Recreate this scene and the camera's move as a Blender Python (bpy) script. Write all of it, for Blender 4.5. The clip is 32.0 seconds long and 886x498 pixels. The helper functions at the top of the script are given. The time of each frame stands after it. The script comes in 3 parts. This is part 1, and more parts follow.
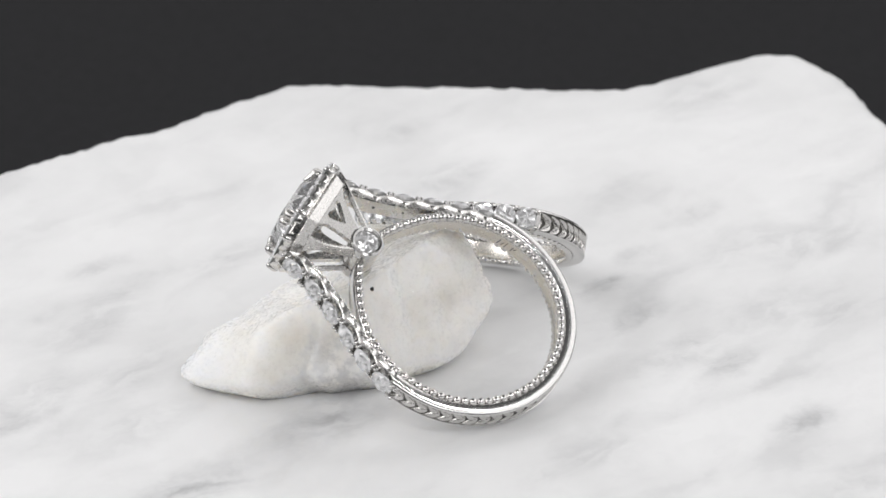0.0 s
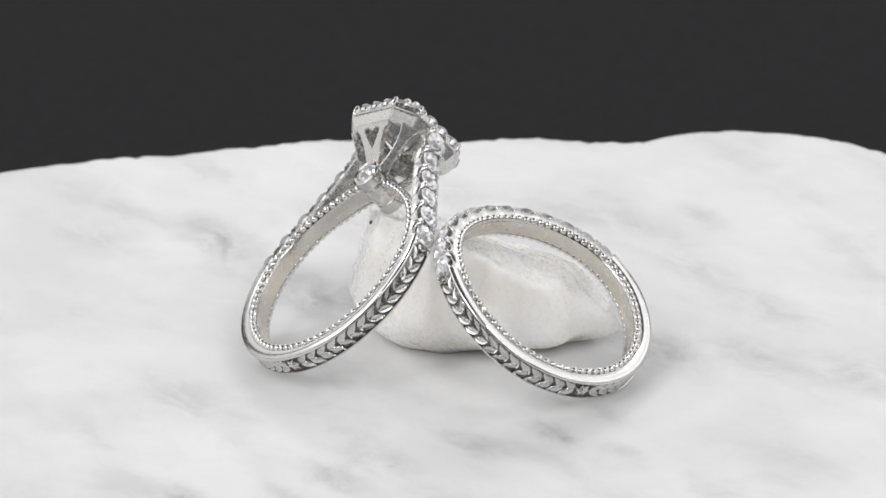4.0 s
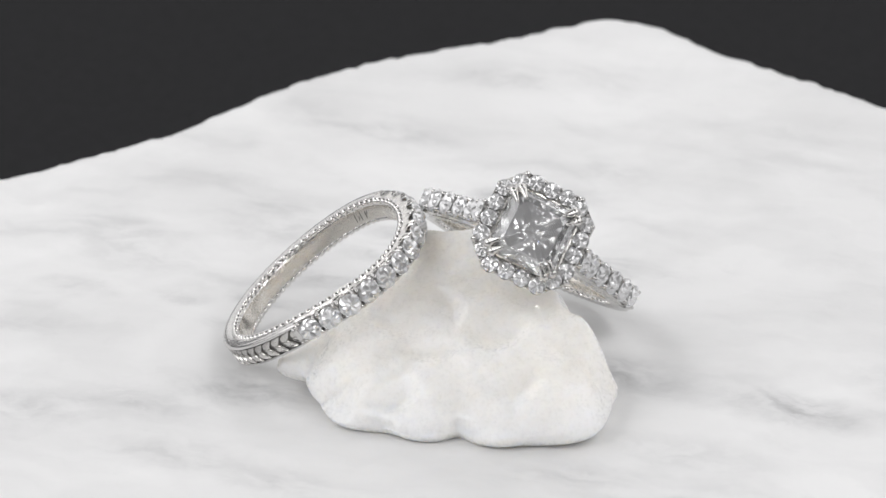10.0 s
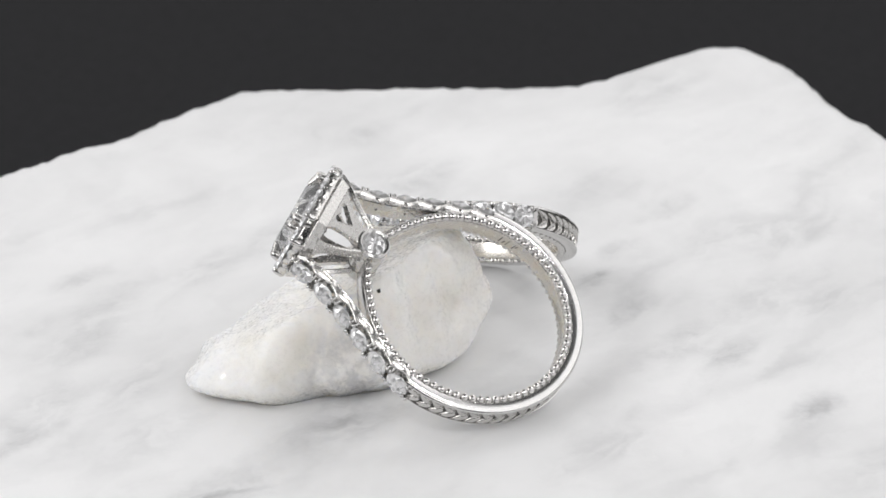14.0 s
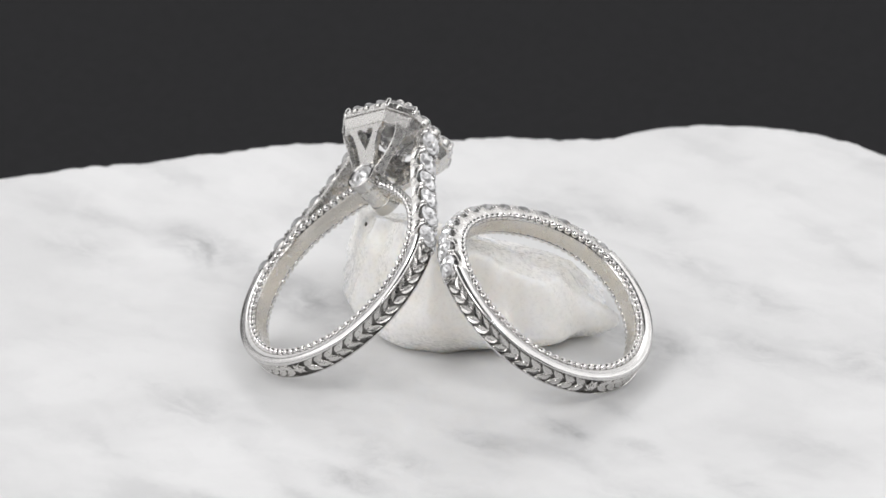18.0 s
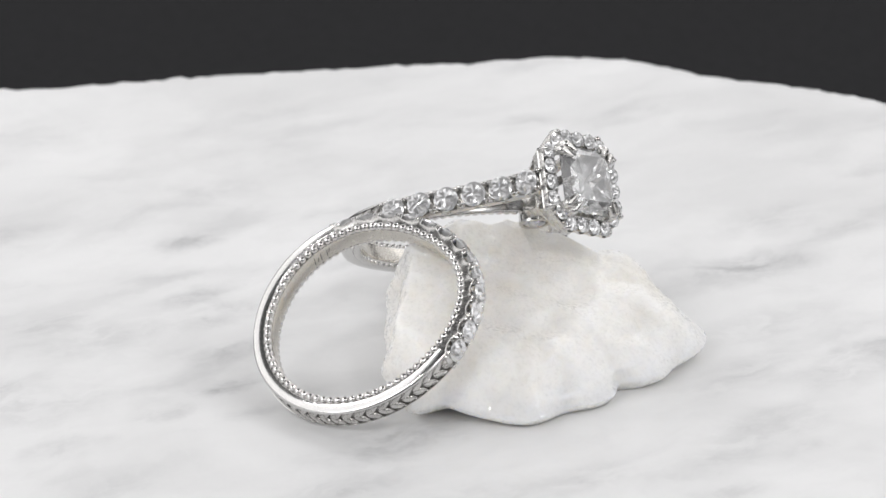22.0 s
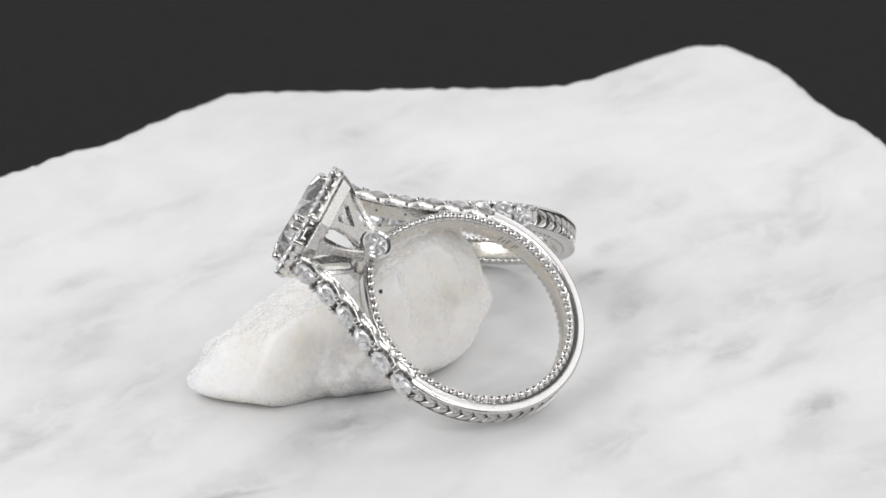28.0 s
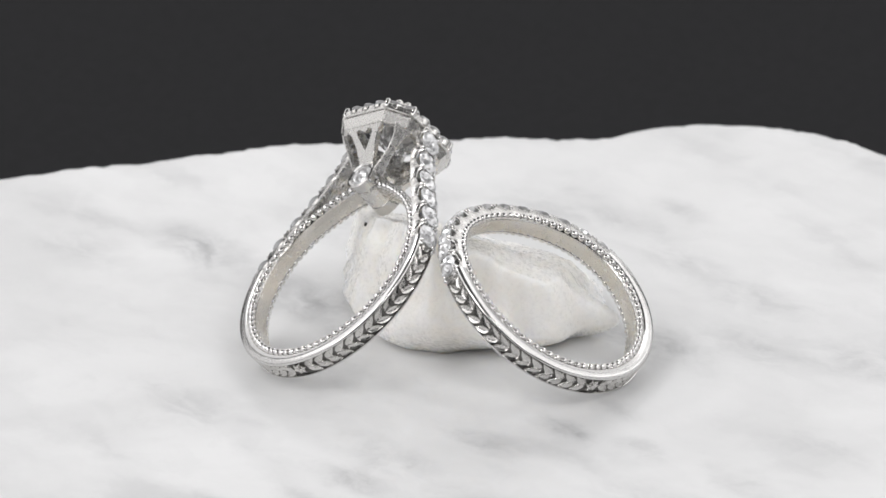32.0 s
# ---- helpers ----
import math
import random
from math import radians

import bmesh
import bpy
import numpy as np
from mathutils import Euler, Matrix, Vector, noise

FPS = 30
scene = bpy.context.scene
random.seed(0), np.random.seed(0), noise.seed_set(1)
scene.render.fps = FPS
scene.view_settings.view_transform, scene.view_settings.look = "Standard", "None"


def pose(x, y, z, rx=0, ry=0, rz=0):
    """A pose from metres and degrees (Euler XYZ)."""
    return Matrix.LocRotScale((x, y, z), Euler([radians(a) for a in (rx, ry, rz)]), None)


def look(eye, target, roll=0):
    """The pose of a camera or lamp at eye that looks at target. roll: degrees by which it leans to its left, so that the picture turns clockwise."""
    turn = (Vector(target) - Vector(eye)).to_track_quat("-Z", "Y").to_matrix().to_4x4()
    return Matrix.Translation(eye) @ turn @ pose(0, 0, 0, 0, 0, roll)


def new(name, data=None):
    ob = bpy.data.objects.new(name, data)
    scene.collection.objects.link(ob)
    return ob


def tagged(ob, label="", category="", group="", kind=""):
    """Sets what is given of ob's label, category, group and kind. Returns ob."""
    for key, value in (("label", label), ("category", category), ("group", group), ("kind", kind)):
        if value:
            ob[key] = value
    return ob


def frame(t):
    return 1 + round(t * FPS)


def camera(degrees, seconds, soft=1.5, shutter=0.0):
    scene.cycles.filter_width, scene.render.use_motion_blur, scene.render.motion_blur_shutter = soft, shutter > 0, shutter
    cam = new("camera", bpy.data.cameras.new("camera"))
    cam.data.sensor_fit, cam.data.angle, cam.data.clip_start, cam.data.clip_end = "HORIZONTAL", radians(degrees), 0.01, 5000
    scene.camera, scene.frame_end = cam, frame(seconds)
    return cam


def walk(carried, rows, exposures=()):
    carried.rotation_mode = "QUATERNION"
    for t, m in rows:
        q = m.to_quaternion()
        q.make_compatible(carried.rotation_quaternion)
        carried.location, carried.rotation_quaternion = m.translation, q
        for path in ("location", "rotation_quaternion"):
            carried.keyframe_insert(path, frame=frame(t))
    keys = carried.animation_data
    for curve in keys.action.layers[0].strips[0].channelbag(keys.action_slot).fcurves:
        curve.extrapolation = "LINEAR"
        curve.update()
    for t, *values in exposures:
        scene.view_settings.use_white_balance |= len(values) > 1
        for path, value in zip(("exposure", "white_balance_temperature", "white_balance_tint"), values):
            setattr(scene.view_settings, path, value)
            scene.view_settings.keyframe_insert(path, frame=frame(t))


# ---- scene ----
MM = 0.001
PACE, GAIN = 0.44124, 0.00065     # the display turns this many radians a second, and slightly faster on and on
END = 32.0

# ---- camera: stands still, long lens, looks down at the turning display ----
cam = camera(12.87, END, soft=1.5)
EYE = Vector((0.0, -0.276, 0.1322))
DOWN, ASIDE = 0.4211, 0.0013
AIM = EYE + Vector((math.sin(ASIDE) * math.cos(DOWN), math.cos(ASIDE) * math.cos(DOWN), -math.sin(DOWN)))
STAND = look(EYE, AIM, -1.49)
cam.data.dof.use_dof = True
cam.data.dof.focus_distance, cam.data.dof.aperture_fstop = 0.300, 82.0
walk(cam, [(0.0, STAND), (END, STAND)])

# ---- light: softboxes round a dark studio ----
world = bpy.data.worlds.new("studio")
scene.world = world
world.use_nodes = True
world.node_tree.nodes["Background"].inputs[0].default_value = (1.0, 1.0, 1.0, 1)
world.node_tree.nodes["Background"].inputs[1].default_value = 0.08
scene.view_settings.exposure = 0.0


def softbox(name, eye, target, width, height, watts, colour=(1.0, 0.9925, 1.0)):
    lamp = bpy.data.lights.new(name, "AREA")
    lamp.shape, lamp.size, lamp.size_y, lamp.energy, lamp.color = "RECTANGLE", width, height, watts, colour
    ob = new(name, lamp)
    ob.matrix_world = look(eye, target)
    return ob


# broad lights all round at middle height, and a dark gap overhead
for side in (-1, 1):
    softbox("strip_light", (side * 0.43, 0.0, 0.385), (0, 0, 0), 0.90, 0.31, 1.16)
    softbox("side_panel", (side * 0.56, 0.0, 0.16), (0, 0, 0.0), 1.10, 0.30, 0.87)
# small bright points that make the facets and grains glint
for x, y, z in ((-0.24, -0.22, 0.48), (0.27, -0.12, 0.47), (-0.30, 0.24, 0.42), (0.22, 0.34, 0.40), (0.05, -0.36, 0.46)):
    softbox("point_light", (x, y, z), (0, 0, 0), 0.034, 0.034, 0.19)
softbox("rear_panel", (0.0, 0.64, 0.335), (0, 0, 0.0), 1.12, 0.70, 2.36)
# two bright boxes beside the camera, and an added dim fill light behind it
softbox("front_box", (0.245, -0.578, 0.45), (0, 0, 0), 0.18, 0.50, 0.72)
softbox("front_box", (-0.495, -0.387, 0.45), (0, 0, 0), 0.32, 0.50, 1.10)
softbox("front_panel", (0.0, -0.66, 0.56), (0, 0, 0.0), 1.5, 0.58, 0.95)


# ---- materials ----
def material(name):
    m = bpy.data.materials.new(name)
    m.use_nodes = True
    return m, m.node_tree, m.node_tree.nodes["Principled BSDF"]


def node(tree, kind, **values):
    n = tree.nodes.new(kind)
    for key, value in values.items():
        if key in n.inputs:
            n.inputs[key].default_value = value
    return n


def ramp(tree, source, stops):
    n = tree.nodes.new("ShaderNodeValToRGB")
    while len(n.color_ramp.elements) < len(stops):
        n.color_ramp.elements.new(0.5)
    for e, (at, c) in zip(n.color_ramp.elements, stops):
        e.position, e.color = at, (*((c,) * 3 if isinstance(c, float) else c), 1)
    tree.links.new(source, n.inputs[0])
    return n.outputs[0]


def calc(tree, op, a, b=0.0, c=0.0):
    n = tree.nodes.new("ShaderNodeMath")
    n.operation = op
    for i, v in enumerate((a, b, c)):
        if isinstance(v, (int, float)):
            n.inputs[i].default_value = v
        else:
            tree.links.new(v, n.inputs[i])
    return n.outputs[0]


def place(tree, scale=(1, 1, 1), turn=(0, 0, 0), source="Object"):
    co = tree.nodes.new("ShaderNodeTexCoord")
    mp = tree.nodes.new("ShaderNodeMapping")
    mp.inputs["Scale"].default_value = scale
    mp.inputs["Rotation"].default_value = turn
    tree.links.new(co.outputs[source], mp.inputs[0])
    return mp.outputs[0]


def grain(tree, vector, scale, detail=4.0, rough=0.55, distortion=0.0):
    n = node(tree, "ShaderNodeTexNoise", Scale=scale, Detail=detail, Roughness=rough, Distortion=distortion)
    tree.links.new(vector, n.inputs["Vector"])
    return n.outputs["Fac"]


def relief(tree, bsdf, height, strength, depth):
    b = node(tree, "ShaderNodeBump", Strength=strength, Distance=depth)
    tree.links.new(height, b.inputs["Height"])
    tree.links.new(b.outputs[0], bsdf.inputs["Normal"])


def metal(name, colour, rough, scratches):
    m, tree, b = material(name)
    b.inputs["Metallic"].default_value = 1.0
    v = place(tree)
    fine = grain(tree, v, 2600.0, 5.0)
    broad = grain(tree, v, 350.0, 3.0)
    light = tuple(min(1.0, c * 1.04) for c in colour)
    dark = tuple(c * 0.96 for c in colour)
    tree.links.new(ramp(tree, broad, [(0.3, dark), (0.7, light)]), b.inputs["Base Color"])
    tree.links.new(calc(tree, "MULTIPLY_ADD", fine, rough * 0.9, rough * 0.55), b.inputs["Roughness"])
    waves = grain(tree, v, 420.0, 2.0)
    relief(tree, b, calc(tree, "ADD", calc(tree, "MULTIPLY", fine, 0.25), waves), scratches * 2.0, 0.00007)
    return m


PLATINUM = metal("polished_platinum", (0.65, 0.642, 0.63), 0.17, 0.05)
SATIN = metal("satin_platinum", (0.70, 0.686, 0.665), 0.26, 0.02)
BEADED = metal("beaded_platinum", (0.70, 0.69, 0.675), 0.10, 0.03)
LINING = metal("unpolished_platinum", (0.67, 0.643, 0.597), 0.25, 0.015)
ENGRAVED = metal("engraved_platinum", (0.60, 0.59, 0.57), 0.24, 0.03)
# much darker metal colour for the channel floor and the stamped strokes
RECESS = metal("dark_recess", (0.17, 0.166, 0.16), 0.45, 0.2)

# cut diamond: mirror and white shares put sparkle into the colour, the large one is clearer
def gem(name, mirror, clear):
    m, tree, b = material(name)
    b.inputs["Base Color"].default_value = (0.995, 0.997, 1.0, 1)
    b.inputs["Metallic"].default_value = mirror
    b.inputs["Transmission Weight"].default_value = clear
    b.inputs["IOR"].default_value = 2.42
    b.inputs["Roughness"].default_value = 0.0
    return m


DIAMOND = gem("diamond", 0.34, 0.50)
CENTRE = gem("clear_diamond", 0.05, 0.86)

# white marble with soft grey veins that run one way, and single darker smudges
MARBLE, tree, b = material("white_marble")
VEIN = radians(49)
co = tree.nodes.new("ShaderNodeTexCoord")
flat = tree.nodes.new("ShaderNodeMapping")
flat.inputs["Rotation"].default_value = (0, 0, -VEIN)
flat.inputs["Scale"].default_value = (1000, 1000, 1000)
tree.links.new(co.outputs["Object"], flat.inputs[0])
warp = node(tree, "ShaderNodeTexNoise", Scale=0.11, Detail=5.0, Roughness=0.6)
tree.links.new(flat.outputs[0], warp.inputs["Vector"])
shift = tree.nodes.new("ShaderNodeVectorMath")
shift.operation = "MULTIPLY_ADD"
shift.inputs[1].default_value = (10.0, 9.0, 0.0)
tree.links.new(warp.outputs["Color"], shift.inputs[0])
tree.links.new(flat.outputs[0], shift.inputs[2])
along = tree.nodes.new("ShaderNodeMapping")
along.inputs["Scale"].default_value = (0.06, 0.14, 0.1)
tree.links.new(shift.outputs[0], along.inputs[0])
cloud = grain(tree, along.outputs[0], 1.0, 3.0, 0.5)
broad = grain(tree, flat.outputs[0], 0.018, 3.0, 0.5)
vein = ramp(tree, cloud, [(0.42, 0.0), (0.58, 0.30), (0.74, 1.0)])
veil = calc(tree, "MULTIPLY", vein, calc(tree, "MULTIPLY", broad, 1.1))
# smudges: x, y in mm, length in mm, depth of the grey
SMUDGES = (
    -18.8, -22.4, 5.0, 0.55, -8.3, -10.5, 6.0, 0.50, 13.3, 10.7, 2.5, 0.60, -2.4, 15.8, 5.0, 0.50, 27.0, -13.7, 3.0, 0.50, 18.4, -2.3, 4.0, 0.40,
    0.9, 32.9, 5.0, 0.35, 22.5, -3.4, 3.0, 0.45, 15.3, 5.3, 3.0, 0.40, -32.2, -10.6, 3.0, 0.40, -28.0, 5.4, 5.0, 0.30, -1.6, 23.7, 5.0, 0.30,
    23.8, 49.9, 5.0, 0.35, 53.0, -21.6, 5.0, 0.35, -16.8, 18.3, 4.0, 0.30, 43.6, -9.3, 4.0, 0.35, 30.5, 18.4, 5.0, 0.30, 25.2, 18.6, 5.0, 0.30,
    26.9, 6.0, 6.0, 0.25, -3.0, 43.9, 3.0, 0.35, 29.8, -23.7, 4.0, 0.30, -30.6, -5.2, 4.0, 0.30, 1.1, -51.3, 4.0, 0.30, 15.9, 16.6, 2.0, 0.40,
)
FAINT = (
    -10.0, 24.2, 5.0, -23.0, -12.4, 5.0, -24.0, -2.5, 5.0, 9.8, 14.4, 2.5, -27.8, 16.7, 3.0, -23.5, -31.0, 3.0, 31.5, 4.7, 3.0, 14.8, 29.0, 4.0,
    48.0, -4.0, 4.0, -31.6, 7.9, 2.0, -17.7, -31.8, 5.0, 10.3, -18.7, 5.0, 8.4, -47.4, 3.0, -25.5, 12.6, 4.0, 21.3, 24.4, 3.0, -23.8, -46.4, 3.0,
)
spots = [SMUDGES[i:i + 4] for i in range(0, len(SMUDGES), 4)] + [(*FAINT[i:i + 3], 0.27) for i in range(0, len(FAINT), 3)]
ragged = node(tree, "ShaderNodeTexNoise", Scale=0.30, Detail=4.0, Roughness=0.6)
tree.links.new(flat.outputs[0], ragged.inputs["Vector"])
torn = tree.nodes.new("ShaderNodeVectorMath")
torn.operation = "MULTIPLY_ADD"
torn.inputs[1].default_value = (5.0, 3.0, 0.0)
tree.links.new(ragged.outputs["Color"], torn.inputs[0])
tree.links.new(flat.outputs[0], torn.inputs[2])
total = None
for sx, sy, size, depth in spots:
    c, s = math.cos(-VEIN), math.sin(-VEIN)
    off = tree.nodes.new("ShaderNodeVectorMath")
    off.operation = "SUBTRACT"
    tree.links.new(torn.outputs[0], off.inputs[0])
    off.inputs[1].default_value = (c * sx - s * sy + 2.5, s * sx + c * sy + 1.5, 0)
    far = tree.nodes.new("ShaderNodeVectorMath")
    far.operation = "MULTIPLY"
    tree.links.new(off.outputs[0], far.inputs[0])
    far.inputs[1].default_value = (0.62 / size, 1.35 / size, 0.0)
    norm = tree.nodes.new("ShaderNodeVectorMath")
    norm.operation = "LENGTH"
    tree.links.new(far.outputs[0], norm.inputs[0])
    spot = node(tree, "ShaderNodeMapRange")
    spot.interpolation_type = "SMOOTHSTEP"
    spot.inputs[1].default_value, spot.inputs[2].default_value = 1.1, 0.05
    spot.inputs[3].default_value, spot.inputs[4].default_value = 0.0, depth
    tree.links.new(norm.outputs["Value"], spot.inputs[0])
    total = spot.outputs[0] if total is None else calc(tree, "ADD", total, spot.outputs[0])
streak = tree.nodes.new("ShaderNodeMapping")
streak.inputs["Scale"].default_value = (0.22, 0.42, 0.3)
tree.links.new(shift.outputs[0], streak.inputs[0])
mottle = ramp(tree, grain(tree, streak.outputs[0], 1.0, 3.0, 0.6), [(0.34, 0.18), (0.50, 0.55), (0.66, 1.0)])
fleck = ramp(tree, grain(tree, streak.outputs[0], 0.8, 4.0, 0.6), [(0.56, 0.0), (0.72, 0.09)])
smudge = calc(tree, "ADD", calc(tree, "MULTIPLY", total, mottle), calc(tree, "MULTIPLY", fleck, broad))
grey = calc(tree, "MINIMUM", calc(tree, "ADD", calc(tree, "MULTIPLY", veil, 0.46), calc(tree, "MULTIPLY", smudge, 0.95)), 0.75)
tint = tree.nodes.new("ShaderNodeMix")
tint.data_type = "RGBA"
clouds = grain(tree, flat.outputs[0], 0.035, 4.0, 0.6, 0.6)
tree.links.new(ramp(tree, clouds, [(0.34, 0.69), (0.50, 0.75), (0.62, 0.785)]), tint.inputs[6])
tint.inputs[7].default_value = (0.20, 0.205, 0.215, 1)
tree.links.new(grey, tint.inputs[0])
tree.links.new(tint.outputs[2], b.inputs["Base Color"])
fine = grain(tree, flat.outputs[0], 2.2, 4.0)
tree.links.new(calc(tree, "MULTIPLY_ADD", fine, 0.25, 0.28), b.inputs["Roughness"])
relief(tree, b, fine, 0.15, 0.00006)

# sugary white quartz with glinting grains
QUARTZ, tree, b = material("white_quartz")
v = place(tree, (1000, 1000, 1000))
cloudy = grain(tree, v, 0.22, 5.0, 0.6)
stone_tint = ramp(tree, cloudy, [(0.28, (0.77, 0.75, 0.70)), (0.40, (0.83, 0.812, 0.775)), (0.50, (0.86, 0.845, 0.815)), (0.75, (0.89, 0.88, 0.862))])
crystals = node(tree, "ShaderNodeTexVoronoi", Scale=1.3)
tree.links.new(v, crystals.inputs["Vector"])
shade = ramp(tree, crystals.outputs["Color"], [(0.1, 0.975), (0.6, 1.0)])
mixed = tree.nodes.new("ShaderNodeMix")
mixed.data_type, mixed.blend_type = "RGBA", "MULTIPLY"
mixed.inputs[0].default_value = 1.0
tree.links.new(stone_tint, mixed.inputs[6])
tree.links.new(shade, mixed.inputs[7])
# a smoky patch low on one side
away = tree.nodes.new("ShaderNodeVectorMath")
away.operation = "DISTANCE"
tree.links.new(v, away.inputs[0])
away.inputs[1].default_value = (-7.9, -7.2, 2.2)
smoke = node(tree, "ShaderNodeMapRange")
smoke.interpolation_type = "SMOOTHSTEP"
smoke.inputs[1].default_value, smoke.inputs[2].default_value, smoke.inputs[3].default_value, smoke.inputs[4].default_value = 5.0, 0.5, 0.0, 1.1
tree.links.new(away.outputs["Value"], smoke.inputs[0])
patch = calc(tree, "MINIMUM", calc(tree, "MULTIPLY", smoke.outputs[0], ramp(tree, grain(tree, v, 0.9, 4.0, 0.6), [(0.38, 0.0), (0.62, 1.0)])), 0.5)
smoky = tree.nodes.new("ShaderNodeMix")
smoky.data_type = "RGBA"
smoky.inputs[7].default_value = (0.50, 0.50, 0.505, 1)
tree.links.new(patch, smoky.inputs[0])
tree.links.new(mixed.outputs[2], smoky.inputs[6])
tree.links.new(smoky.outputs[2], b.inputs["Base Color"])
sugar = grain(tree, v, 3.2, 6.0, 0.75)
cells = node(tree, "ShaderNodeTexVoronoi", Scale=2.6)
tree.links.new(v, cells.inputs["Vector"])
lumps = grain(tree, v, 0.8, 4.0, 0.6)
tree.links.new(calc(tree, "MULTIPLY_ADD", sugar, 0.30, 0.14), b.inputs["Roughness"])
b.inputs["Subsurface Weight"].default_value = 1.0
b.inputs["Subsurface Radius"].default_value = (1.0, 0.93, 0.80)
b.inputs["Subsurface Scale"].default_value = 0.0042
relief(tree, b, calc(tree, "ADD", calc(tree, "MULTIPLY_ADD", lumps, 1.6, sugar), calc(tree, "MULTIPLY", cells.outputs["Distance"], 0.5)), 0.07, 0.0003)

# its skin is made of tiny crystal faces, each turned its own way
flakes = node(tree, "ShaderNodeTexVoronoi", Scale=5.0)
tree.links.new(v, flakes.inputs["Vector"])
tilt = tree.nodes.new("ShaderNodeVectorMath")
tilt.operation = "MULTIPLY_ADD"
tree.links.new(flakes.outputs["Color"], tilt.inputs[0])
tilt.inputs[1].default_value, tilt.inputs[2].default_value = (0.9, 0.9, 0.9), (-0.45, -0.45, -0.45)
skin = tree.nodes.new("ShaderNodeNewGeometry")
turned_face = tree.nodes.new("ShaderNodeVectorMath")
turned_face.operation = "ADD"
tree.links.new(tilt.outputs[0], turned_face.inputs[0])
tree.links.new(skin.outputs["Normal"], turned_face.inputs[1])
level_face = tree.nodes.new("ShaderNodeVectorMath")
level_face.operation = "NORMALIZE"
tree.links.new(turned_face.outputs[0], level_face.inputs[0])
tree.links.new(level_face.outputs[0], b.inputs["Coat Normal"])
b.inputs["Coat Weight"].default_value = 0.4
b.inputs["Coat Roughness"].default_value = 0.04
b.inputs["Coat IOR"].default_value = 2.0

MINERAL, tree, b = material("dark_mineral")
b.inputs["Base Color"].default_value = (0.02, 0.02, 0.02, 1)
b.inputs["Roughness"].default_value = 0.5


def cloth(name, colour, rough):
    m, tree, b = material(name)
    v = place(tree)
    g = grain(tree, v, 900.0, 3.0)
    tree.links.new(ramp(tree, g, [(0.3, tuple(c * 0.9 for c in colour)), (0.7, tuple(c * 1.1 for c in colour))]), b.inputs["Base Color"])
    b.inputs["Roughness"].default_value = rough
    b.inputs["Specular IOR Level"].default_value = 0.1
    return m


CHARCOAL = cloth("charcoal_paper", (0.0183, 0.0183, 0.0194), 0.95)


# ---- mesh helpers: shapes are written in millimetres ----
def finish(bm, name, mat, smooth=40):
    bmesh.ops.recalc_face_normals(bm, faces=bm.faces)
    bmesh.ops.scale(bm, vec=(MM, MM, MM), verts=bm.verts)
    data = bpy.data.meshes.new(name)
    bm.to_mesh(data)
    bm.free()
    if mat:
        data.materials.append(mat)
    if smooth:
        data.polygons.foreach_set("use_smooth", [True] * len(data.polygons))
        data.set_sharp_from_angle(angle=radians(smooth))
    return data


def hang(name, data, parent, m=None, label=""):
    """Links mesh data as a part of parent; m: its pose in the parent's space, in millimetres."""
    ob = new(name, data)
    ob.parent = parent
    if m is not None:
        m = m.copy()
        m.translation *= MM
        ob.matrix_basis = m
    return tagged(ob, label) if label else ob


def part(name, bm, mat, parent, label="", smooth=40):
    return hang(name, finish(bm, name, mat, smooth), parent, None, label)


def polar(r, deg):
    """A point of a ring's plane, degrees clockwise from the top."""
    return Vector((r * math.sin(radians(deg)), r * math.cos(radians(deg)), 0))


def arch(deg, lift):
    """How far the inner rail rises towards the ring's top."""
    deg = (deg + 180) % 360 - 180
    return lift * math.exp(-(deg / 20) ** 2)


def revolve(profile, start, stop, steps, lift=0.0):
    """Turns a closed profile of (radius, z) about the ring's axis, from start to stop degrees, raised at the top by lift."""
    bm = bmesh.new()
    whole = abs(stop - start) >= 359.9
    rows = []
    for i in range(steps if whole else steps + 1):
        a = start + (stop - start) * i / steps
        rows.append([bm.verts.new(polar(r + arch(a, lift), a) + Vector((0, 0, z))) for r, z in profile])
    k = len(profile)
    for i in range(steps):
        p, q = rows[i], rows[(i + 1) % len(rows)]
        for j in range(k):
            bm.faces.new((p[j], p[(j + 1) % k], q[(j + 1) % k], q[j]))
    if not whole:
        bm.faces.new(rows[0])
        bm.faces.new(rows[-1][::-1])
    return bm


def loft(sections):
    """Joins closed sections of equal length; the ends are capped."""
    bm = bmesh.new()
    rows = [[bm.verts.new(v) for v in s] for s in sections]
    k = len(rows[0])
    for p, q in zip(rows, rows[1:]):
        for j in range(k):
            bm.faces.new((p[j], p[(j + 1) % k], q[(j + 1) % k], q[j]))
    bm.faces.new(rows[0])
    bm.faces.new(rows[-1][::-1])
    return bm


def capsule(a, b, ra, rb, sides=8, rings=3):
    """A rounded rod from a to b, tapered from ra to rb."""
    a, b = Vector(a), Vector(b)
    d = (b - a).normalized()
    x = d.orthogonal().normalized()
    y = d.cross(x)
    out = []
    stations = []
    for i in range(rings + 1):
        t = math.pi / 2 * i / rings
        stations.append((a - d * ra * math.cos(t), max(ra * math.sin(t), ra * 0.05)))
    for i in range(rings + 1):
        t = math.pi / 2 * i / rings
        stations.append((b + d * rb * math.sin(t), max(rb * math.cos(t), rb * 0.05)))
    for c, r in stations:
        out.append([c + (x * math.cos(2 * math.pi * k / sides) + y * math.sin(2 * math.pi * k / sides)) * r for k in range(sides)])
    return loft(out)


